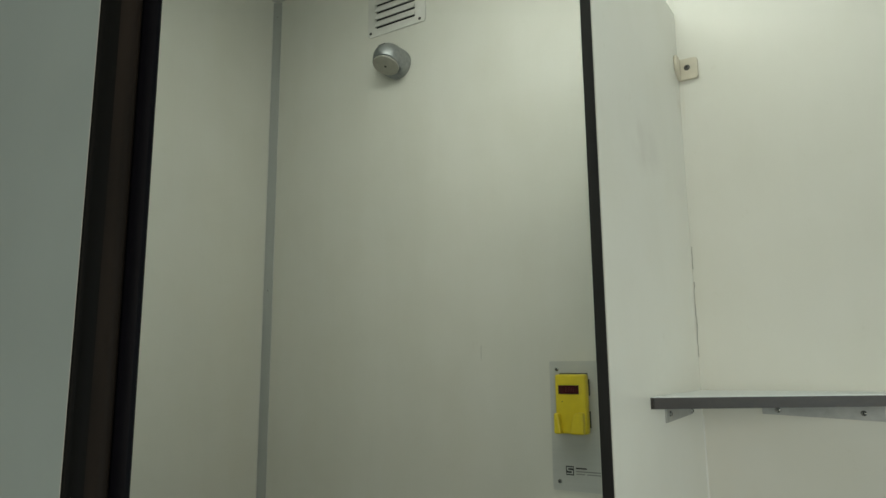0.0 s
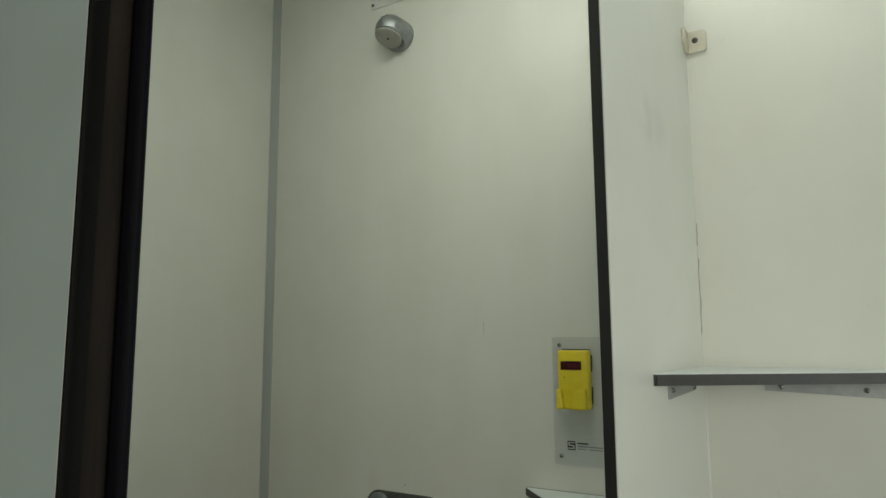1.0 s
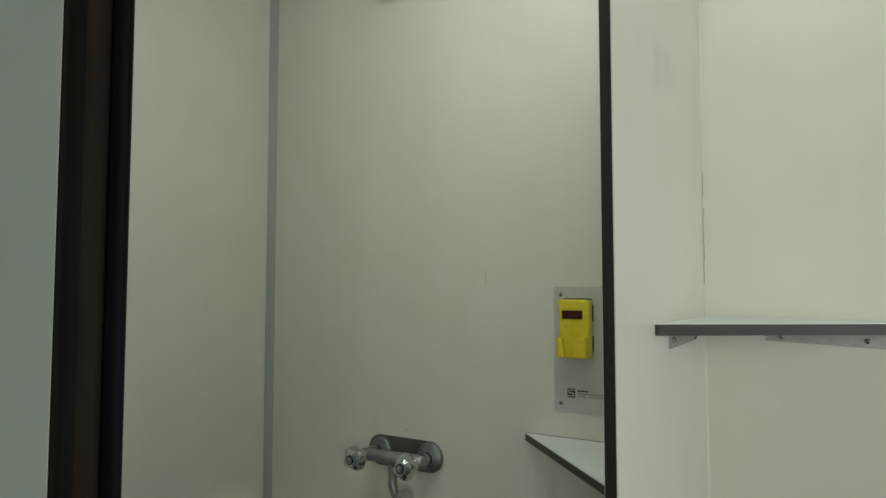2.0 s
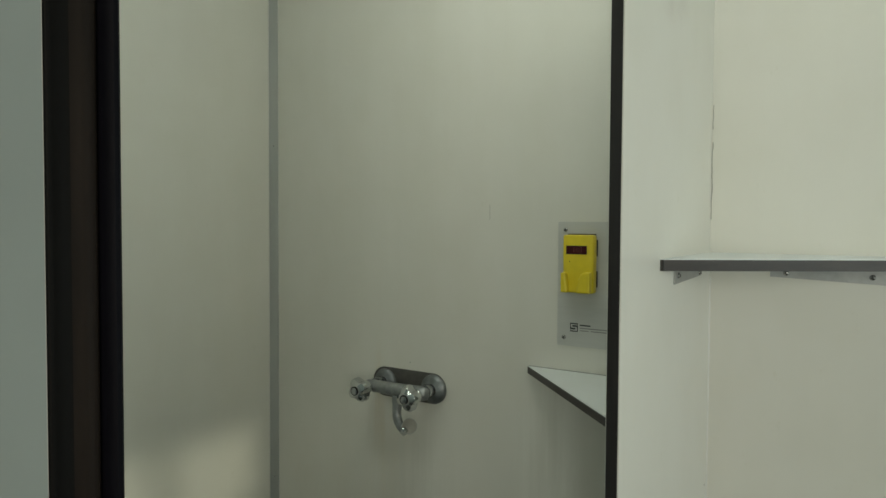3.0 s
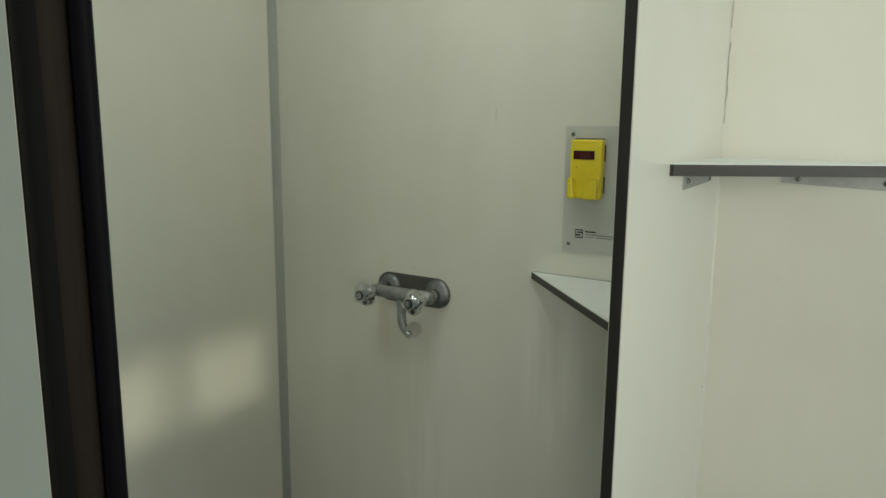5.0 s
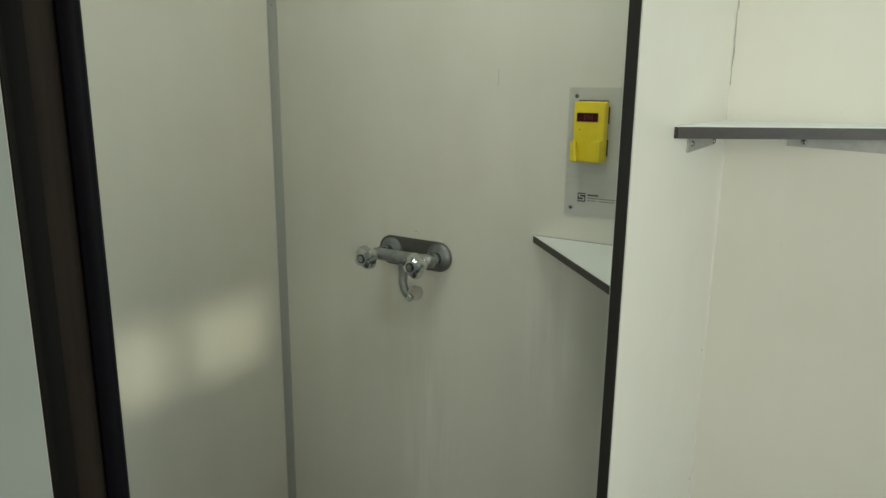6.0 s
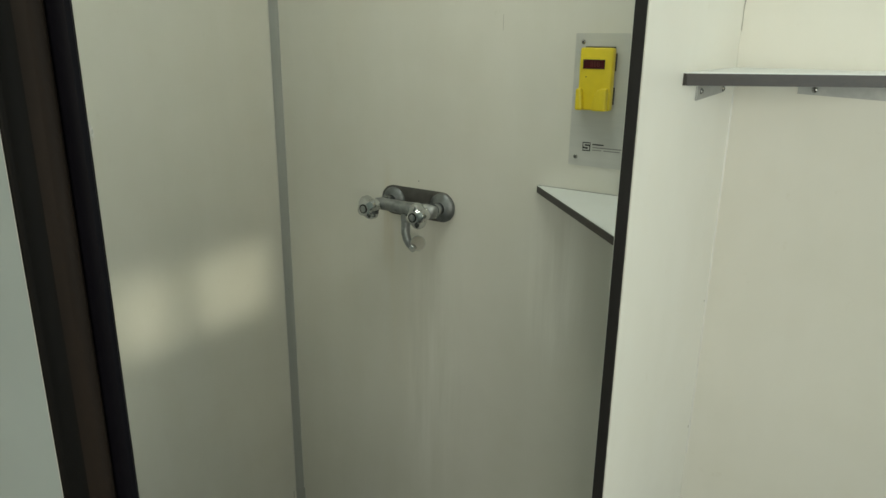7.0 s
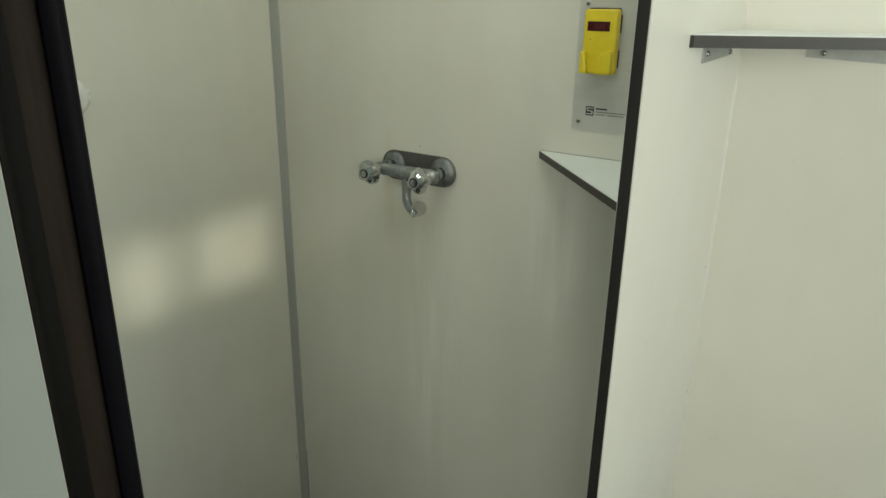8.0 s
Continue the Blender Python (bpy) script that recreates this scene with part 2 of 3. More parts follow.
def screw_head(parent, at, turn, r=0.0045, material=None):
    """A domed screw head with a cross slot, its foot at a place."""
    m = Matrix.Translation(at) @ turn
    head = part("screw", lathe([(r, -0.001), (r, 0.0006), (r * 0.86, 0.0018), (r * 0.5, 0.0026), (0, 0.0028)], m, 16), material or SCREW, parent, "", 40)
    a = box(-r * 0.55, r * 0.55, -r * 0.12, r * 0.12, 0.0021, 0.0030)
    b = box(-r * 0.12, r * 0.12, -r * 0.55, r * 0.55, 0.0021, 0.0030)
    slot = join(a, b)
    bmesh.ops.transform(slot, matrix=m @ pose(0, 0, 0, 0, 0, 25), verts=slot.verts[:])
    part("slot", slot, DARK, head)
    return head


# ---- the large structure ----
CEIL, FLOOR = 2.574, -0.20
LEFT, RIGHT, FRONT = -0.012, 2.62, -1.2755
structure("wall_north", box(-0.07, RIGHT + 0.05, 0.0, 0.05, FLOOR, CEIL), BACK_PANEL, "white laminated back wall panel with faint water streaks", "wall")
structure("wall_west", box(LEFT - 0.04, LEFT, FRONT + 0.024, 0.0, FLOOR, CEIL), WHITE_PANEL, "white laminated side wall panel of the shower", "wall")
W3 = (-1.04, -0.28, 0.85, 1.85)
east = join(box(RIGHT, RIGHT + 0.05, FRONT + 0.024, W3[0], FLOOR, CEIL), box(RIGHT, RIGHT + 0.05, W3[1], 0.0, FLOOR, CEIL), box(RIGHT, RIGHT + 0.05, W3[0], W3[1], FLOOR, W3[2]), box(RIGHT, RIGHT + 0.05, W3[0], W3[1], W3[3], CEIL))
structure("wall_east", east, WHITE_PANEL, "plain white laminated side wall of the cubicle with a window", "wall")
JAMB, DOOR_R, DOOR_TOP = 1.257, 2.40, 2.12
front = join(box(-1.6, JAMB + 0.0055, FRONT, FRONT + 0.024, FLOOR, CEIL), box(DOOR_R, 4.45, FRONT, FRONT + 0.024, FLOOR, CEIL), box(JAMB + 0.0055, DOOR_R, FRONT, FRONT + 0.024, DOOR_TOP, CEIL))
structure("wall_front", front, GREY_PAINT, "grey-green painted partition wall with the cubicle's doorway", "wall")
structure("ceiling", join(box(-1.65, 4.45, -3.1, FRONT + 0.024, CEIL, CEIL + 0.05), box(-0.07, RIGHT + 0.05, FRONT + 0.024, 0.05, CEIL, CEIL + 0.05)), CEILING_WHITE, "plain off-white ceiling boards", "ceiling")
structure("floor", join(box(-1.65, 4.45, -3.1, FRONT + 0.024, FLOOR - 0.08, FLOOR), box(-0.07, RIGHT + 0.05, FRONT + 0.024, 0.05, FLOOR - 0.08, FLOOR)), FLOOR_GREY, "plain grey floor of the wash house", "floor")
structure("wall_corridor_west", box(-1.65, -1.6, -3.05, FRONT + 0.024, FLOOR, CEIL), GREY_PAINT, "grey-green painted corridor end wall", "wall")
W2 = (-2.975, -2.465, 1.766, 1.976)
end = join(box(4.40, 4.45, -3.05, W2[0], FLOOR, CEIL), box(4.40, 4.45, W2[1], FRONT, FLOOR, CEIL), box(4.40, 4.45, W2[0], W2[1], FLOOR, W2[2]), box(4.40, 4.45, W2[0], W2[1], W2[3], CEIL))
structure("wall_corridor_east", end, GREY_PAINT, "grey-green painted corridor end wall with a small high window", "wall")
# corridor's outer wall with a wide window
W1 = (1.75, 3.85, 1.1, 2.1)
cuts = [box(-1.65, W1[0], -3.1, -3.05, FLOOR, CEIL), box(W1[0], W1[1], -3.1, -3.05, FLOOR, W1[2]), box(W1[0], W1[1], -3.1, -3.05, W1[3], CEIL),
        box(W1[1], 4.45, -3.1, -3.05, FLOOR, CEIL)]
structure("wall_south", join(*cuts), GREY_PAINT, "grey-green painted outer wall with windows", "wall")
structure("ground", box(-400, 400, -400, 400, FLOOR - 0.6, FLOOR - 0.15), ASPHALT, "dark asphalt ground round the wash house", "ground")


def window(name, x0, x1, z0, z1, bars):
    w = thing(name, (x0, -3.1, z0), "white framed corridor window", "window", "", "structure")
    f = 0.012
    frame_bm = join(box(0, x1 - x0, 0, 0.03, 0, f), box(0, x1 - x0, 0, 0.03, z1 - z0 - f, z1 - z0), box(0, f, 0, 0.03, f, z1 - z0 - f), box(x1 - x0 - f, x1 - x0, 0, 0.03, f, z1 - z0 - f))
    part("window_frame", frame_bm, WHITE_PLASTIC, w)
    for b, width in bars:
        part("mullion", box(b - x0 - width / 2, b - x0 + width / 2, 0.002, 0.028, f, z1 - z0 - f), WHITE_PLASTIC, w)
    pane = part("pane", box(f, x1 - x0 - f, 0.012, 0.016, f, z1 - z0 - f), GLASS, w)
    pane.visible_shadow = False
    return w


def side_window(name, x, y0, y1, z0, z1, f, bars, label):
    """A window in a wall that faces along x."""
    w = thing(name, (x, y0, z0), label, "window", "", "structure")
    ww, hh = y1 - y0, z1 - z0
    part("window_frame", join(box(0, 0.02, 0, ww, 0, f), box(0, 0.02, 0, ww, hh - f, hh), box(0, 0.02, 0, f, f, hh - f), box(0, 0.02, ww - f, ww, f, hh - f)), WHITE_PLASTIC, w)
    for b, width in bars:
        part("mullion", box(0.002, 0.018, b - y0 - width / 2, b - y0 + width / 2, f, hh - f), WHITE_PLASTIC, w)
    pane = part("pane", box(0.008, 0.011, f, ww - f, f, hh - f), GLASS, w)
    pane.visible_shadow = False


side_window("window_2", 4.425, *W2, 0.004, [(-2.765, 0.042)], "small high corridor window with a mullion")
side_window("window_3", RIGHT + 0.02, *W3, 0.03, [], "white framed window in the cubicle's side wall")
window("window_1", *W1, [(2.8, 0.05)])

# dark profiled jamb along the doorway's edge: hollow, ridge, groove and a rubber lip
jamb = thing("door_jamb", (JAMB, FRONT, 0), "dark brown profiled doorway jamb with a black rubber seal", "door jamb")
H = DOOR_TOP
B0 = 0.0056
hollow = [(0.0070 - 0.0012 * math.sin(math.pi * k / 10) + 0.0012 * k / 10, 0.0016 + 0.0092 * k / 10) for k in range(11)]
part("jamb_hollow", prism([(B0, -0.0004), (0.0066, -0.0006), (0.0072, 0.0000), (0.0073, 0.0009)] + hollow[:7] + [(B0, hollow[6][1])], FLOOR, H), JAMB_SHADE, jamb, "hollow of the profile, its shade put into the blackish brown", 60)
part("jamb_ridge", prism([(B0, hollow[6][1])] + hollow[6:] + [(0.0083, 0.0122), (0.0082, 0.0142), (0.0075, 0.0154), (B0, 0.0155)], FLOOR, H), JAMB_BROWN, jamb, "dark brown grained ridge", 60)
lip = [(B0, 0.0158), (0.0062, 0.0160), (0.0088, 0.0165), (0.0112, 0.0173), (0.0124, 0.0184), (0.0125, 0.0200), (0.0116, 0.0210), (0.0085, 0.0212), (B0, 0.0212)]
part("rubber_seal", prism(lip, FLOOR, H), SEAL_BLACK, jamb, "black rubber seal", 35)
part("trim_line", box(0.0051, 0.0054, -0.0004, 0.0001, FLOOR, H), VENT_WHITE, jamb, "thin pale edge line")

# grey corner cover strip with screws
strip = thing("corner_strip", (0, 0, 0), "grey aluminium corner cover strip with small screws", "corner strip")
cove = [(LEFT, 0.0), (LEFT, -0.0135), (LEFT + 0.0035, -0.0140), (LEFT + 0.0135, -0.0080), (0.0108, -0.0035), (0.0110, 0.0)]
part("strip_profile", prism(cove, FLOOR + 0.01, CEIL - 0.004), ALU, strip, "", 25)
part("strip_profile", prism([(a + 0.0035 * (b > -0.004), b - 0.0012) for a, b in cove[1:5]] + [(0.0145, -0.0001), (LEFT + 0.0002, -0.0001)], FLOOR + 0.01, 0.012), ALU, strip, "lapped lower piece of strip", 25)
for z in (0.712, 1.664, 2.52):
    screw_head(strip, (0.0015, -0.0085, z), pose(0, 0, 0, 90, 0, 30), 0.0032, ALU)
part("seam", box(0.0111, 0.0122, -0.0012, -0.0001, FLOOR + 0.01, CEIL - 0.004), VENT_WHITE, strip, "pale sealant line")
part("seam", box(LEFT + 0.0001, LEFT + 0.0012, -0.0156, -0.0142, FLOOR + 0.01, CEIL - 0.004), VENT_WHITE, strip, "pale sealant line")

# partition between the shower and the dressing part
PX0, PX1, PY, PZ = 1.1752, 1.193, -0.532, 2.165
LINE = 0.018    # thickness of the wall lining on the dressing side
structure("wall_lining", box(PX1, RIGHT, -LINE, 0.0, FLOOR, CEIL), DRESS_PANEL, "white laminated wall lining of the dressing part", "wall")
screen = thing("partition_panel", (PX0, 0, 0), "white laminated partition panel with a black edge", "partition")
part("panel", box(0, PX1 - PX0, PY + 0.0015, 0, FLOOR, PZ), PARTITION_WHITE, screen)
part("edge_band", box(0.0012, PX1 - PX0 - 0.0015, PY, PY + 0.0014, FLOOR, PZ), BLACK_CORE, screen, "black front edge")
part("sealant_line", prism([(PX1 - PX0, -LINE), (PX1 - PX0 + 0.0026, -LINE), (PX1 - PX0, -LINE - 0.0026)], 0.60, 1.345), VENT_WHITE, screen, "thin white sealant line")
rng = random.Random(4)
for z0, z1 in ((1.455, 1.60), (1.625, 1.67)):
    steps = int((z1 - z0) / 0.009)
    line = [(PX1 - PX0 + 0.0010 + rng.uniform(-0.0007, 0.0012), -LINE - 0.0006, z0 + (z1 - z0) * k / steps) for k in range(steps + 1)]
    part("crack", tube(line, [0.0005 + rng.uniform(0, 0.0006) for _ in line], 6), FAINT, screen, "fine grey crack along the corner")


# ---- shelves across the corners ----
def corner_shelf(name, corner, back, z_top, leg_x, leg_y, side, label):
    """A triangular board in the corner at (corner, back); side +1 spreads to +x, -1 to -x."""
    s = thing(name, (corner, back, z_top), label, "shelf", "triangular corner shelves")
    t = 0.0178 if side > 0 else 0.0155
    tip = 0.004
    tri = [(0, 0), (side * leg_x, 0), (side * leg_x, -tip), (side * tip, -leg_y), (0, -leg_y)]
    part("board", prism(tri, -t + 0.0004, 0), SHELF_WHITE, s, "white laminated board")
    a, b = Vector((side * tip, -leg_y, 0)), Vector((side * leg_x, -tip, 0))
    way = (b - a).normalized()
    out = Vector((way.y, -way.x, 0))
    if out.y > 0:
        out = -out
    q = [a, b, b + out * 0.0018, a + out * 0.0018]
    part("edge_band", prism([(p.x, p.y) for p in q], -t, -0.0012), BROWN_EDGE, s, "dark brown front edge")
    part("edge_band", prism([(0.0, -leg_y - 0.0016), (side * tip, -leg_y - 0.0016), (side * tip, -leg_y), (0.0, -leg_y)], -t, -0.0012), BROWN_EDGE, s)
    part("edge_band", prism([(side * leg_x, 0), (side * (leg_x + 0.0016), 0), (side * (leg_x + 0.0016), -tip), (side * leg_x, -tip)], -t, -0.0012), BROWN_EDGE, s)
    if side < 0:
        part("joint", box(-leg_x, 0, -0.0022, -0.0002, 0.0001, 0.0012), GREY_PRINT, s, "dark joint along the wall")
    return s, t


shower_shelf, T = corner_shelf("corner_shelf", PX0, 0.0, 1.127, PX0 - 0.807, 0.383, -1, "white triangular corner shelf with a brown edge in the shower")
shelf, T = corner_shelf("corner_shelf", PX1, -LINE, 1.3925, 0.46, 0.353 - LINE, 1, "white triangular corner shelf with a brown edge on steel brackets")


def bracket(parent, along, side):
    """A tapering angle bracket under a shelf: on the partition (along 'y') or on the back wall ('x')."""
    near, far, tall, short = 0.085, 0.261, 0.0250, 0.0205
    top = -T - 0.0004
    if along == 'y':
        leg = prism([(-far, top), (-near, top), (-near, top - short), (-far, top - tall)], 0.0002, 0.0024, "x")
        flat = box(0.0024, 0.016, -far, -near, top - 0.0022, top)
        places, turn = [((0.0024, -0.238, top - 0.0120), TO_RIGHT), ((0.0024, -0.093, top - 0.0150), TO_RIGHT)], TO_RIGHT
    else:
        near, far, tall, short = 0.105, 0.294, 0.0310, 0.0230
        leg = prism([(near, top), (far, top), (far, top - tall), (near, top - short)], -0.0024, -0.0002, "y")
        flat = box(near, far, -0.016, -0.0024, top - 0.0022, top)
        places = [((0.131, -0.0024, top - 0.0155), TO_FRONT), ((0.263, -0.0024, top - 0.0180), TO_FRONT)]
    b = part("bracket", join(leg, flat), ZINC, parent, "zinc-plated steel bracket")
    for at, turn in places:
        screw_head(b, at, turn, 0.0048)


bracket(shelf, 'y', 1)
bracket(shelf, 'x', 1)

# ---- steel plate with the yellow meter ----
plate = thing("steel_plate", (0.875, 0, 1.182), "brushed steel wall plate with printed mark and screws", "wall plate")
part("sheet", prism(rounded(0, 0.232, 0, 0.268, 0.002, 2), -0.0022, -0.0003, "y"), STEEL, plate)
for x, z in ((0.017, 0.251), (0.0155, 0.018), (0.215, 0.251), (0.215, 0.018)):
    screw_head(plate, (x, -0.0022, z), TO_FRONT, 0.0046)
# printed mark: a black square with pale bars, and lines of small print
mark = part("printed_mark", box(0.0300, 0.0475, -0.0027, -0.0023, 0.0318, 0.0505), PRINT, plate, "black square mark with pale bars")
for x0, x1, z0, z1 in ((0.0320, 0.0465, 0.0462, 0.0482), (0.0320, 0.0350, 0.0425, 0.0462), (0.0330, 0.0450, 0.0403, 0.0425), (0.0425, 0.0455, 0.0365, 0.0403), (0.0310, 0.0455, 0.0344, 0.0365)):
    part("pale_bar", box(x0, x1, -0.0031, -0.0027, z0, z1), STEEL, mark)
part("print_bar", box(0.0520, 0.0760, -0.0027, -0.0023, 0.0452, 0.0480), PRINT, plate, "line of small print")
part("print_bar", box(0.0520, 0.1150, -0.0027, -0.0023, 0.0392, 0.0415), GREY_PRINT, plate, "line of small print")
part("print_bar", box(0.0520, 0.0720, -0.0027, -0.0023, 0.0340, 0.0361), GREY_PRINT, plate, "line of small print")
part("print_bar", box(0.0765, 0.1120, -0.0027, -0.0023, 0.0340, 0.0361), GREY_PRINT, plate, "line of small print")

meter = thing("shower_meter", (0.897, -0.0022, 1.300), "yellow plastic shower coin meter with a dark red display", "shower meter")
MW, MH = 0.0682, 0.1225
part("back_housing", box(0.002, MW - 0.0035, -0.0062, 0.0, 0.010, MH + 0.0022, 0.0012), BLACK_PLASTIC, meter, "black back housing")
for z0, z1 in ((0.012, 0.046), (0.078, 0.112)):
    part("side_slot", box(MW - 0.002, MW + 0.0001, -0.0050, -0.0005, z0, z1), BLACK_PLASTIC, meter, "black slot beside the cover")
cover = part("cover", box(0, MW, -0.0265, -0.0045, 0, MH, 0.0045, 3), YELLOW, meter, "yellow front cover", 35)
DX, DZ = 0.0092, 0.0825
win = part("display_window", box(DX, DX + 0.0440, -0.0272, -0.0262, DZ, DZ + 0.0165), RED_WINDOW, meter, "dark red display window")
part("display_frame", join(box(DX - 0.0008, DX + 0.0448, -0.0276, -0.0264, DZ + 0.0165, DZ + 0.0173), box(DX - 0.0008, DX + 0.0448, -0.0276, -0.0264, DZ - 0.0008, DZ), box(DX - 0.0008, DX, -0.0276, -0.0264, DZ, DZ + 0.0165), box(DX + 0.0440, DX + 0.0448, -0.0276, -0.0264, DZ, DZ + 0.0165)), BLACK_PLASTIC, meter)
for x in (DX + 0.0150, DX + 0.0220, DX + 0.0290):
    seg = [box(x, x + 0.0045, -0.02745, -0.0272, z, z + 0.0009) for z in (DZ + 0.0035, DZ + 0.0080, DZ + 0.0125)]
    seg += [box(xx, xx + 0.0009, -0.02745, -0.0272, DZ + 0.0035, DZ + 0.0134) for xx in (x, x + 0.0036)]
    part("digit", join(*seg), RED_DIGIT, win)
part("reset_dot", lathe([(0.0012, 0), (0.0012, 0.0006), (0, 0.0008)], pose(0.016, -0.0262, 0.066, 90), 12), BLACK_PLASTIC, meter)
left_lug = prism([(0.0006, 0.0006), (0.0165, 0.0006), (0.0120, 0.0395), (0.0100, 0.0430), (0.0006, 0.0430)], -0.0400, -0.0250, "y", 0.0034)
right_lug = prism([(0.0345, 0.0006), (0.0655, 0.0006), (0.0655, 0.0450), (0.0500, 0.0440), (0.0425, 0.0375)], -0.0400, -0.0250, "y", 0.0034)
part("holder_lug", left_lug, YELLOW, meter)
part("holder_lug", right_lug, YELLOW, meter)

# ---- two-handle mixer ----
MXL, MXR, MZ = 0.404, 0.552, 1.0405
mixer = thing("shower_mixer", ((MXL + MXR) / 2, 0, MZ), "worn chrome two-handle mixer tap on an oblong backing plate", "mixer tap")
HW = (MXR - MXL) / 2
plate_out = rounded(-HW - 0.0405, HW + 0.0345, -0.0375, 0.0375, 0.0374, 12)
part("backing_plate", prism(plate_out, -0.004, -0.0002, "y", 0.0008), DARK_PLATE, mixer, "dark grey oblong backing plate")
for sx, rr in ((-HW, 0.0335), (HW, 0.0360)):
    rose = part("rosette", lathe([(rr, 0.003), (rr, 0.006), (rr * 0.92, 0.011), (rr * 0.62, 0.0155), (0.0165, 0.0175), (0.0150, 0.0185)], pose(sx, 0, 0, 90), 40), ROSE_GREY, mixer, "limescaled chrome rosette", 40)
    part("connector", lathe([(0.0135, 0.012), (0.0135, 0.030), (0.0175, 0.0305), (0.0175, 0.044), (0.0140, 0.0445), (0.0140, 0.062)], pose(sx, 0, 0, 90), 24), CHROME, rose, "", 35)
BY = -0.058
body = tube([(-HW - 0.020, BY, 0), (-HW - 0.015, BY, 0), (-HW + 0.006, BY, 0), (-HW + 0.016, BY, 0), (0, BY, -0.001), (HW - 0.016, BY, 0), (HW - 0.006, BY, 0), (HW + 0.015, BY, 0), (HW + 0.020, BY, 0)],
            [0.006, 0.0130, 0.0160, 0.0150, 0.0165, 0.0165, 0.0175, 0.0150, 0.008], 24)
part("tap_body", body, SCALE_CHROME, mixer, "", 50)


def knob(sx, turn):
    """A fluted four-lobed handle that stands out from the body, with a ringed cap."""
    bm = bmesh.new()
    n, rings = 40, []
    for h, r, flute in ((-0.024, 0.0105, 0.0), (-0.012, 0.0105, 0.0), (-0.010, 0.0140, 0.0), (-0.005, 0.0145, 0.0), (-0.003, 0.0130, 0.0),
                        (0.002, 0.0190, 0.08), (0.009, 0.0275, 0.26), (0.014, 0.0308, 0.32), (0.028, 0.0300, 0.32), (0.035, 0.0262, 0.22), (0.0405, 0.0180, 0.05), (0.042, 0.0145, 0.0)):
        ring = []
        for i in range(n):
            a = 2 * math.pi * i / n
            q = r * (1 - flute * (0.5 + 0.5 * math.cos(4 * a + turn)) ** 1.6)
            ring.append(bm.verts.new((q * math.cos(a), q * math.sin(a), h)))
        rings.append(ring)
    for a, b in zip(rings, rings[1:]):
        for i in range(n):
            bm.faces.new((a[i], a[(i + 1) % n], b[(i + 1) % n], b[i]))
    bm.faces.new(rings[0][::-1])
    bm.faces.new(rings[-1])
    m = pose(sx, BY - 0.027, -0.001, 90)
    bmesh.ops.transform(bm, matrix=m, verts=bm.verts[:])
    handle = part("handle", bm, KNOB_CHROME, mixer, "chrome fluted handle", 24)
    part("cap_ring", lathe([(0.0112, 0.0415), (0.0112, 0.0434), (0.0086, 0.0436), (0.0086, 0.0415)], m, 28), DARK, handle, "dark ring")
    part("cap", lathe([(0.0086, 0.0415), (0.0084, 0.0440), (0.0045, 0.0448), (0, 0.0450)], m, 28), CHROME, handle, "", 40)


knob(-HW, 0.9)
knob(HW, 2.3)
part("outlet_nut", lathe([(0.0120, -0.012), (0.0165, -0.013), (0.0170, -0.016), (0.0170, -0.028), (0.0160, -0.031), (0.0115, -0.032)], pose(0.010, BY - 0.004, 0), 6), SCALE_CHROME, mixer, "scaled chrome nut", 25)
sp = [(0.009, BY - 0.006, -0.026), (0.008, BY - 0.007, -0.040), (0.008, BY - 0.008, -0.052), (0.010, BY - 0.010, -0.064), (0.016, BY - 0.013, -0.075), (0.025, BY - 0.016, -0.084), (0.034, BY - 0.018, -0.090), (0.039, BY - 0.019, -0.093)]
spout = part("spout", tube(sp, [0.0125, 0.0118, 0.0112, 0.0108, 0.0104, 0.0098, 0.0088, 0.0078], 18), SCALE_CHROME, mixer, "short curved chrome spout", 50)
part("outlet", tube([(0.035, BY - 0.0185, -0.0905), (0.043, BY - 0.020, -0.0950)], [0.0094, 0.0090], 18), KNOB_CHROME, spout, "bright outlet ring", 40)
DISC = pose(0.045, BY - 0.008, -0.081, 84, 0, 44)
part("nozzle_disc", lathe([(0.006, 0.0), (0.0170, 0.001), (0.0184, 0.003), (0.0176, 0.0045), (0.0140, 0.0030), (0.0, 0.0030)], DISC, 32), FACE_GREY, spout, "pale worn plastic disc", 40)
part("disc_rim", lathe([(0.0168, 0.0036), (0.0176, 0.0050), (0.0190, 0.0044), (0.0187, 0.0014)], DISC, 32), ALU, spout, "scaled grey rim", 40)

# ---- shower head ----
head = thing("shower_fixture", (0.463, 0, 2.247), "grey chromed wall shower head with a round spray face", "shower head")
HR, HY, TIP, SWING = 0.0410, -0.046, 68, -9       # ball radius, its centre, the spray face's turn down and aside
CUT = 0.0192
fm = pose(0, HY, 0, 90 + TIP, 0, SWING) @ Matrix.Translation((0, 0, CUT))
neck = [(HR * 1.00, 0.0002), (HR * 1.02, 0.010), (HR * 1.01, 0.030)]
ball = [(HR * math.cos(radians(a)), -HY + HR * math.sin(radians(a))) for a in range(0, 90, 6)] + [(0.0, -HY + HR)]
dome = lathe(neck + ball, pose(0, 0, 0, 90), 56)
way = fm.to_3x3() @ Vector((0, 0, 1))
bmesh.ops.bisect_plane(dome, geom=dome.verts[:] + dome.edges[:] + dome.faces[:], plane_co=fm.translation, plane_no=way, clear_outer=True)
bmesh.ops.holes_fill(dome, edges=[e for e in dome.edges if e.is_boundary and all((v.co - fm.translation).dot(way) > -1e-4 for v in e.verts)])
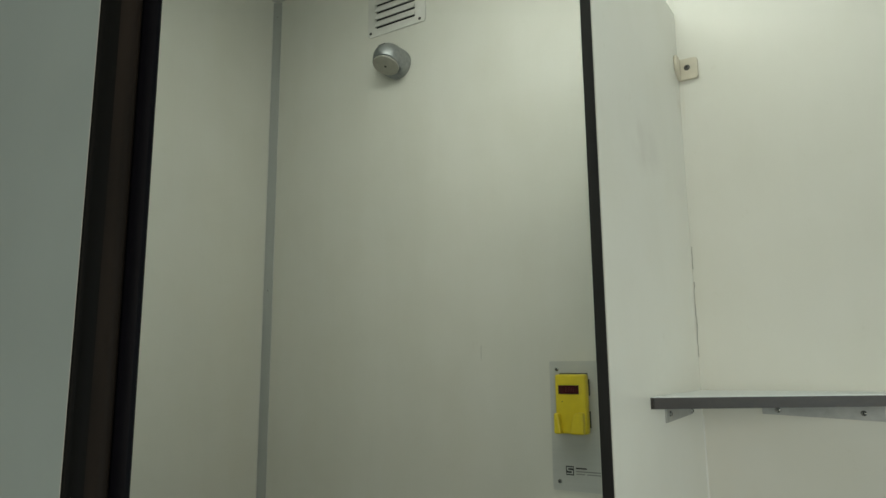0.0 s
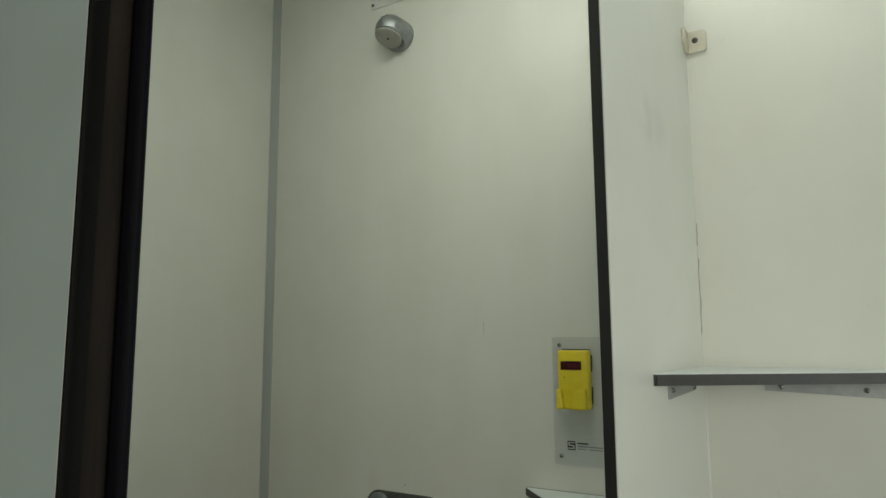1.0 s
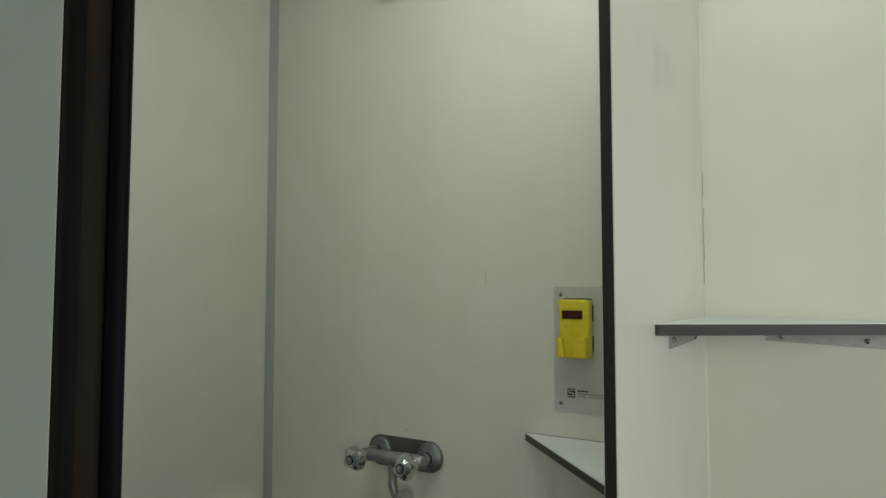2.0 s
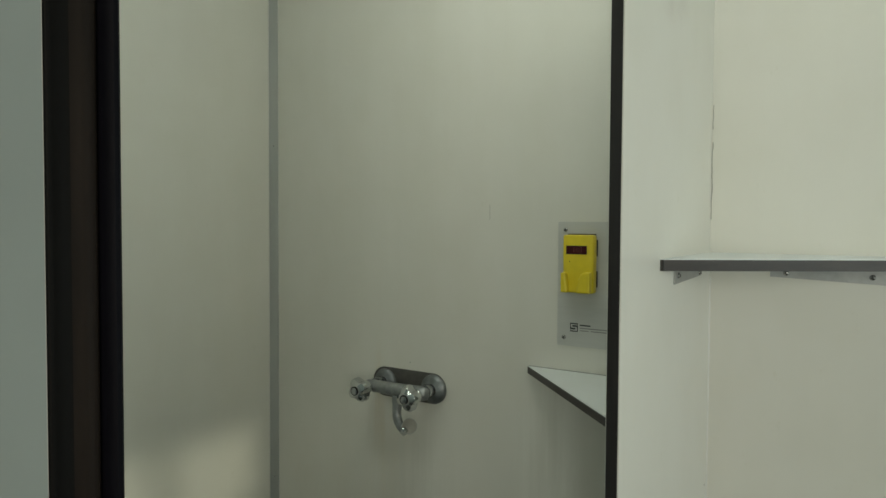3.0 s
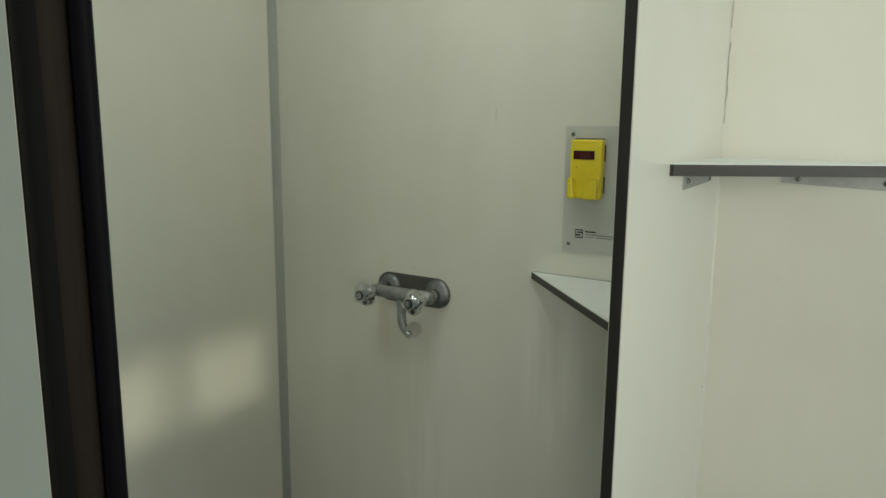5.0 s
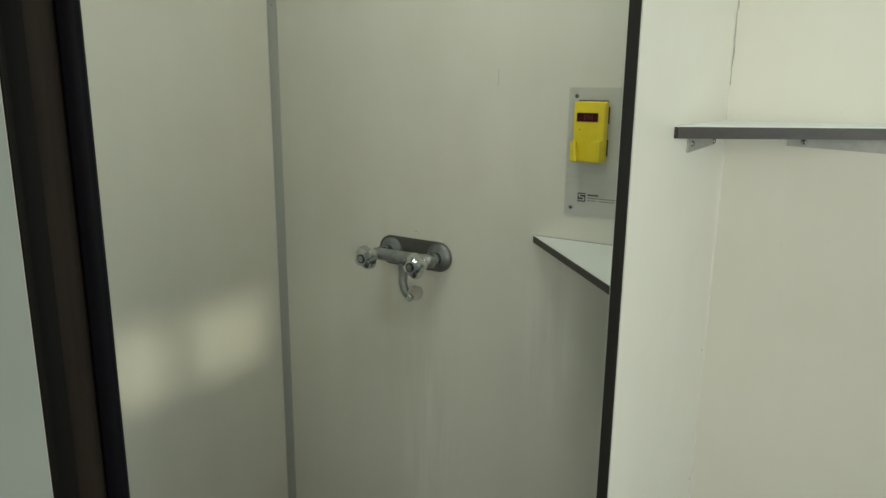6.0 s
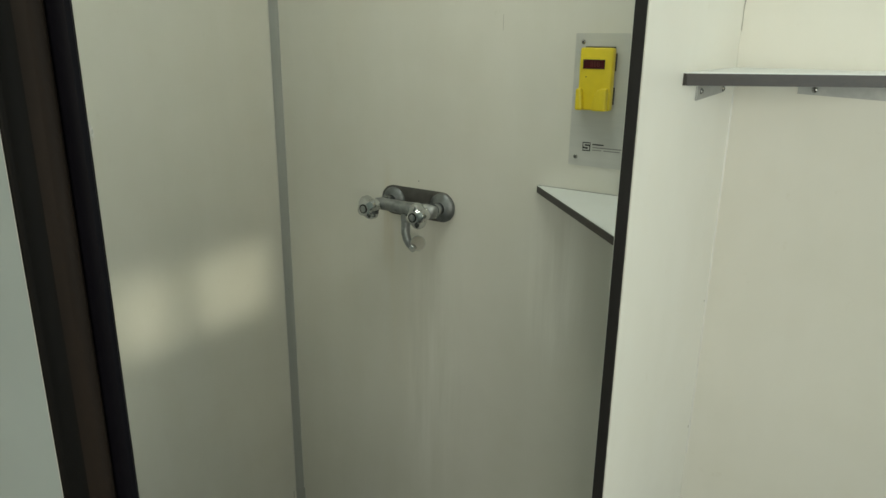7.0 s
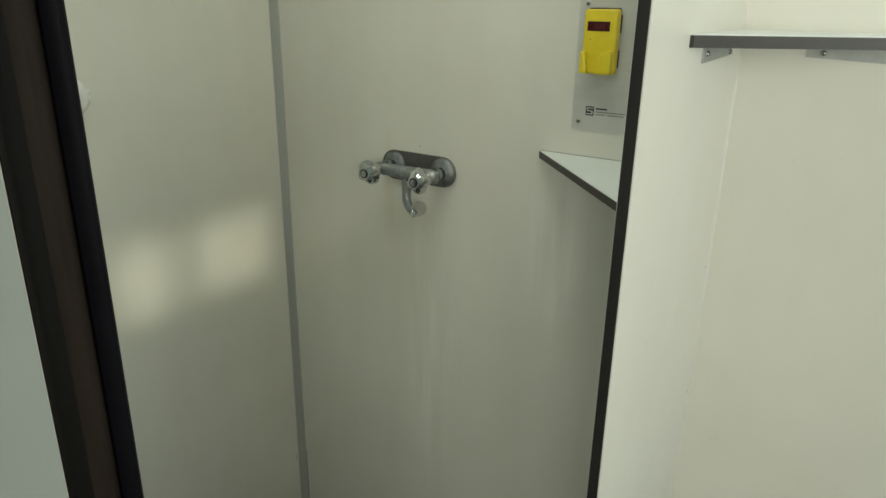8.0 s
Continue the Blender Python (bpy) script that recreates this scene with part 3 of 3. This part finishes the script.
collar = lathe([(HR * 1.00, 0.0002), (HR * 1.02, 0.008), (HR * 1.00, 0.017), (HR * 0.88, 0.023), (0.0, 0.025)], pose(0, 0, 0, 90), 56)
part("dome", join(dome, collar), SCALE_CHROME, head, "scaled grey chrome dome", 40)
part("face_ring", lathe([(0.0360, -0.003), (0.0372, 0.000), (0.0370, 0.0026), (0.0350, 0.0030), (0.0348, -0.002)], fm, 48), CHROME, head, "thin chrome ring", 30)
face = part("spray_face", lathe([(0.0348, -0.002), (0.0356, 0.0034), (0.0353, 0.0060), (0.0325, 0.0072), (0.0, 0.0080)], fm, 48), FACE_GREY, head, "pale round spray face", 30)
part("nozzle", lathe([(0.0030, 0.0070), (0.0030, 0.0088), (0.0022, 0.0090), (0, 0.0084)], fm, 16), DARK, face)
up_way = Vector((-0.05, -0.64, 0.77)).normalized()
mark_bm = box(-0.010, 0.010, -0.003, 0.003, -0.0012, 0.0003)
bmesh.ops.transform(mark_bm, matrix=Matrix.Translation(Vector((0, HY, 0)) + up_way * HR) @ up_way.to_track_quat('Z', 'Y').to_matrix().to_4x4(), verts=mark_bm.verts[:])
part("printed_bar", mark_bm, DARK_PLATE, head, "dark bar on the dome")

# ---- vent grille ----
vent = thing("vent_grille", (0.359, 0, 2.350), "white square vent grille with horizontal louvres", "vent")
VW, VH = 0.194, 0.195
n_slots, z_first, pitch = 7, 0.0215, 0.0222
bm = join(prism(rounded(0, VW, 0, VH, 0.008), -0.0035, -0.0002, "y", 0.001))
part("cover", bm, VENT_WHITE, vent, "", 30)
for i in range(n_slots):
    z = z_first + i * pitch
    part("slot", box(0.031, 0.160, -0.0041, -0.0035, z, z + 0.0085), DARK, vent)
    louvre = prism([(-0.0042, z + 0.0050), (-0.0110, z + 0.0015), (-0.0118, z + 0.0028), (-0.0042, z + 0.0165)], 0.029, 0.162, "x")
    part("louvre", louvre, VENT_WHITE, vent)
for x, z in ((0.010, 0.012), (0.176, 0.010), (0.010, 0.183), (0.176, 0.183)):
    screw_head(vent, (x, -0.0035, z), TO_FRONT, 0.0042, DARK_PLATE)

# ---- cream corner bracket between partition and wall ----
cb = thing("corner_bracket", (PX1, -LINE, 2.0145), "cream plastic corner bracket with a single screw", "bracket")
part("wall_plate", prism(rounded(0.0, 0.040, 0.0, 0.044, 0.005), -0.0085, -0.0003, "y", 0.0012), CREAM, cb, "", 35)
part("side_plate", prism([(-0.0085, 0.0), (-0.026, 0.006), (-0.036, 0.016), (-0.038, 0.040), (-0.034, 0.046), (-0.0085, 0.044)], 0.0003, 0.0070, "x", 0.0012), CREAM, cb, "", 35)
screw_head(cb, (0.0195, -0.0085, 0.0245), TO_FRONT, 0.0062, DARK_PLATE)

# ---- white knob hook on the shower's side wall ----
hook = thing("wall_hook", (LEFT, -0.601, 1.236), "white round plastic knob hook on the side wall", "hook")
part("base", lathe([(0.030, 0.0002), (0.030, 0.006), (0.024, 0.010), (0.013, 0.012), (0.012, 0.022)], TO_RIGHT, 32), WHITE_PLASTIC, hook, "", 40)
part("knob", lathe([(0.012, 0.020), (0.026, 0.022), (0.038, 0.030), (0.040, 0.038), (0.036, 0.047), (0.022, 0.054), (0, 0.056)], TO_RIGHT, 40), WHITE_PLASTIC, hook, "", 60)

# ---- ceiling lamp ----
lamp = thing("ceiling_lamp", (LAMP_X, LAMP_Y, CEIL), "white strip lamp on the cubicle's ceiling", "ceiling lamp")
part("housing", box(-0.54, 0.54, -0.07, 0.07, -0.045, 0.0, 0.004), WHITE_PLASTIC, lamp)
part("diffuser", box(-0.50, 0.50, -0.055, 0.055, -0.108, -0.0455, 0.020, 4), DIFFUSER, lamp, "glowing milky diffuser")

# small marks on the panels
def wall_mark(name, bm, at, label):
    part("mark", bm, GREY_PRINT if "dark" in label else FAINT, thing(name, at, label, "mark"))


wall_mark("wall_scratch", box(0.0, 0.0007, -0.0004, -0.0001, 0, 0.034), (0.703, 0, 1.455), "short grey scratch on the white back wall")
wall_mark("screw_hole", lathe([(0.0016, 0.0001), (0.0016, 0.0005), (0, 0.0006)], TO_FRONT, 12), (0.478, 0, 1.097), "tiny dark hole above the mixer tap")
wall_mark("wall_scratch", box(0.0001, 0.0005, -0.0010, 0.0010, -0.012, 0.012), (LEFT, -0.025, -0.011), "small dark nick beside the corner strip")
wall_mark("wall_scratch", box(0.0001, 0.0005, -0.0016, 0.0014, -0.003, 0.003), (PX1, -0.030, 0.669), "small dark chip on the white partition")
wall_mark("wall_scratch", box(0.0001, 0.0005, -0.0012, 0.0012, -0.002, 0.002), (PX1, -0.033, 0.950), "small dark chip on the white partition")
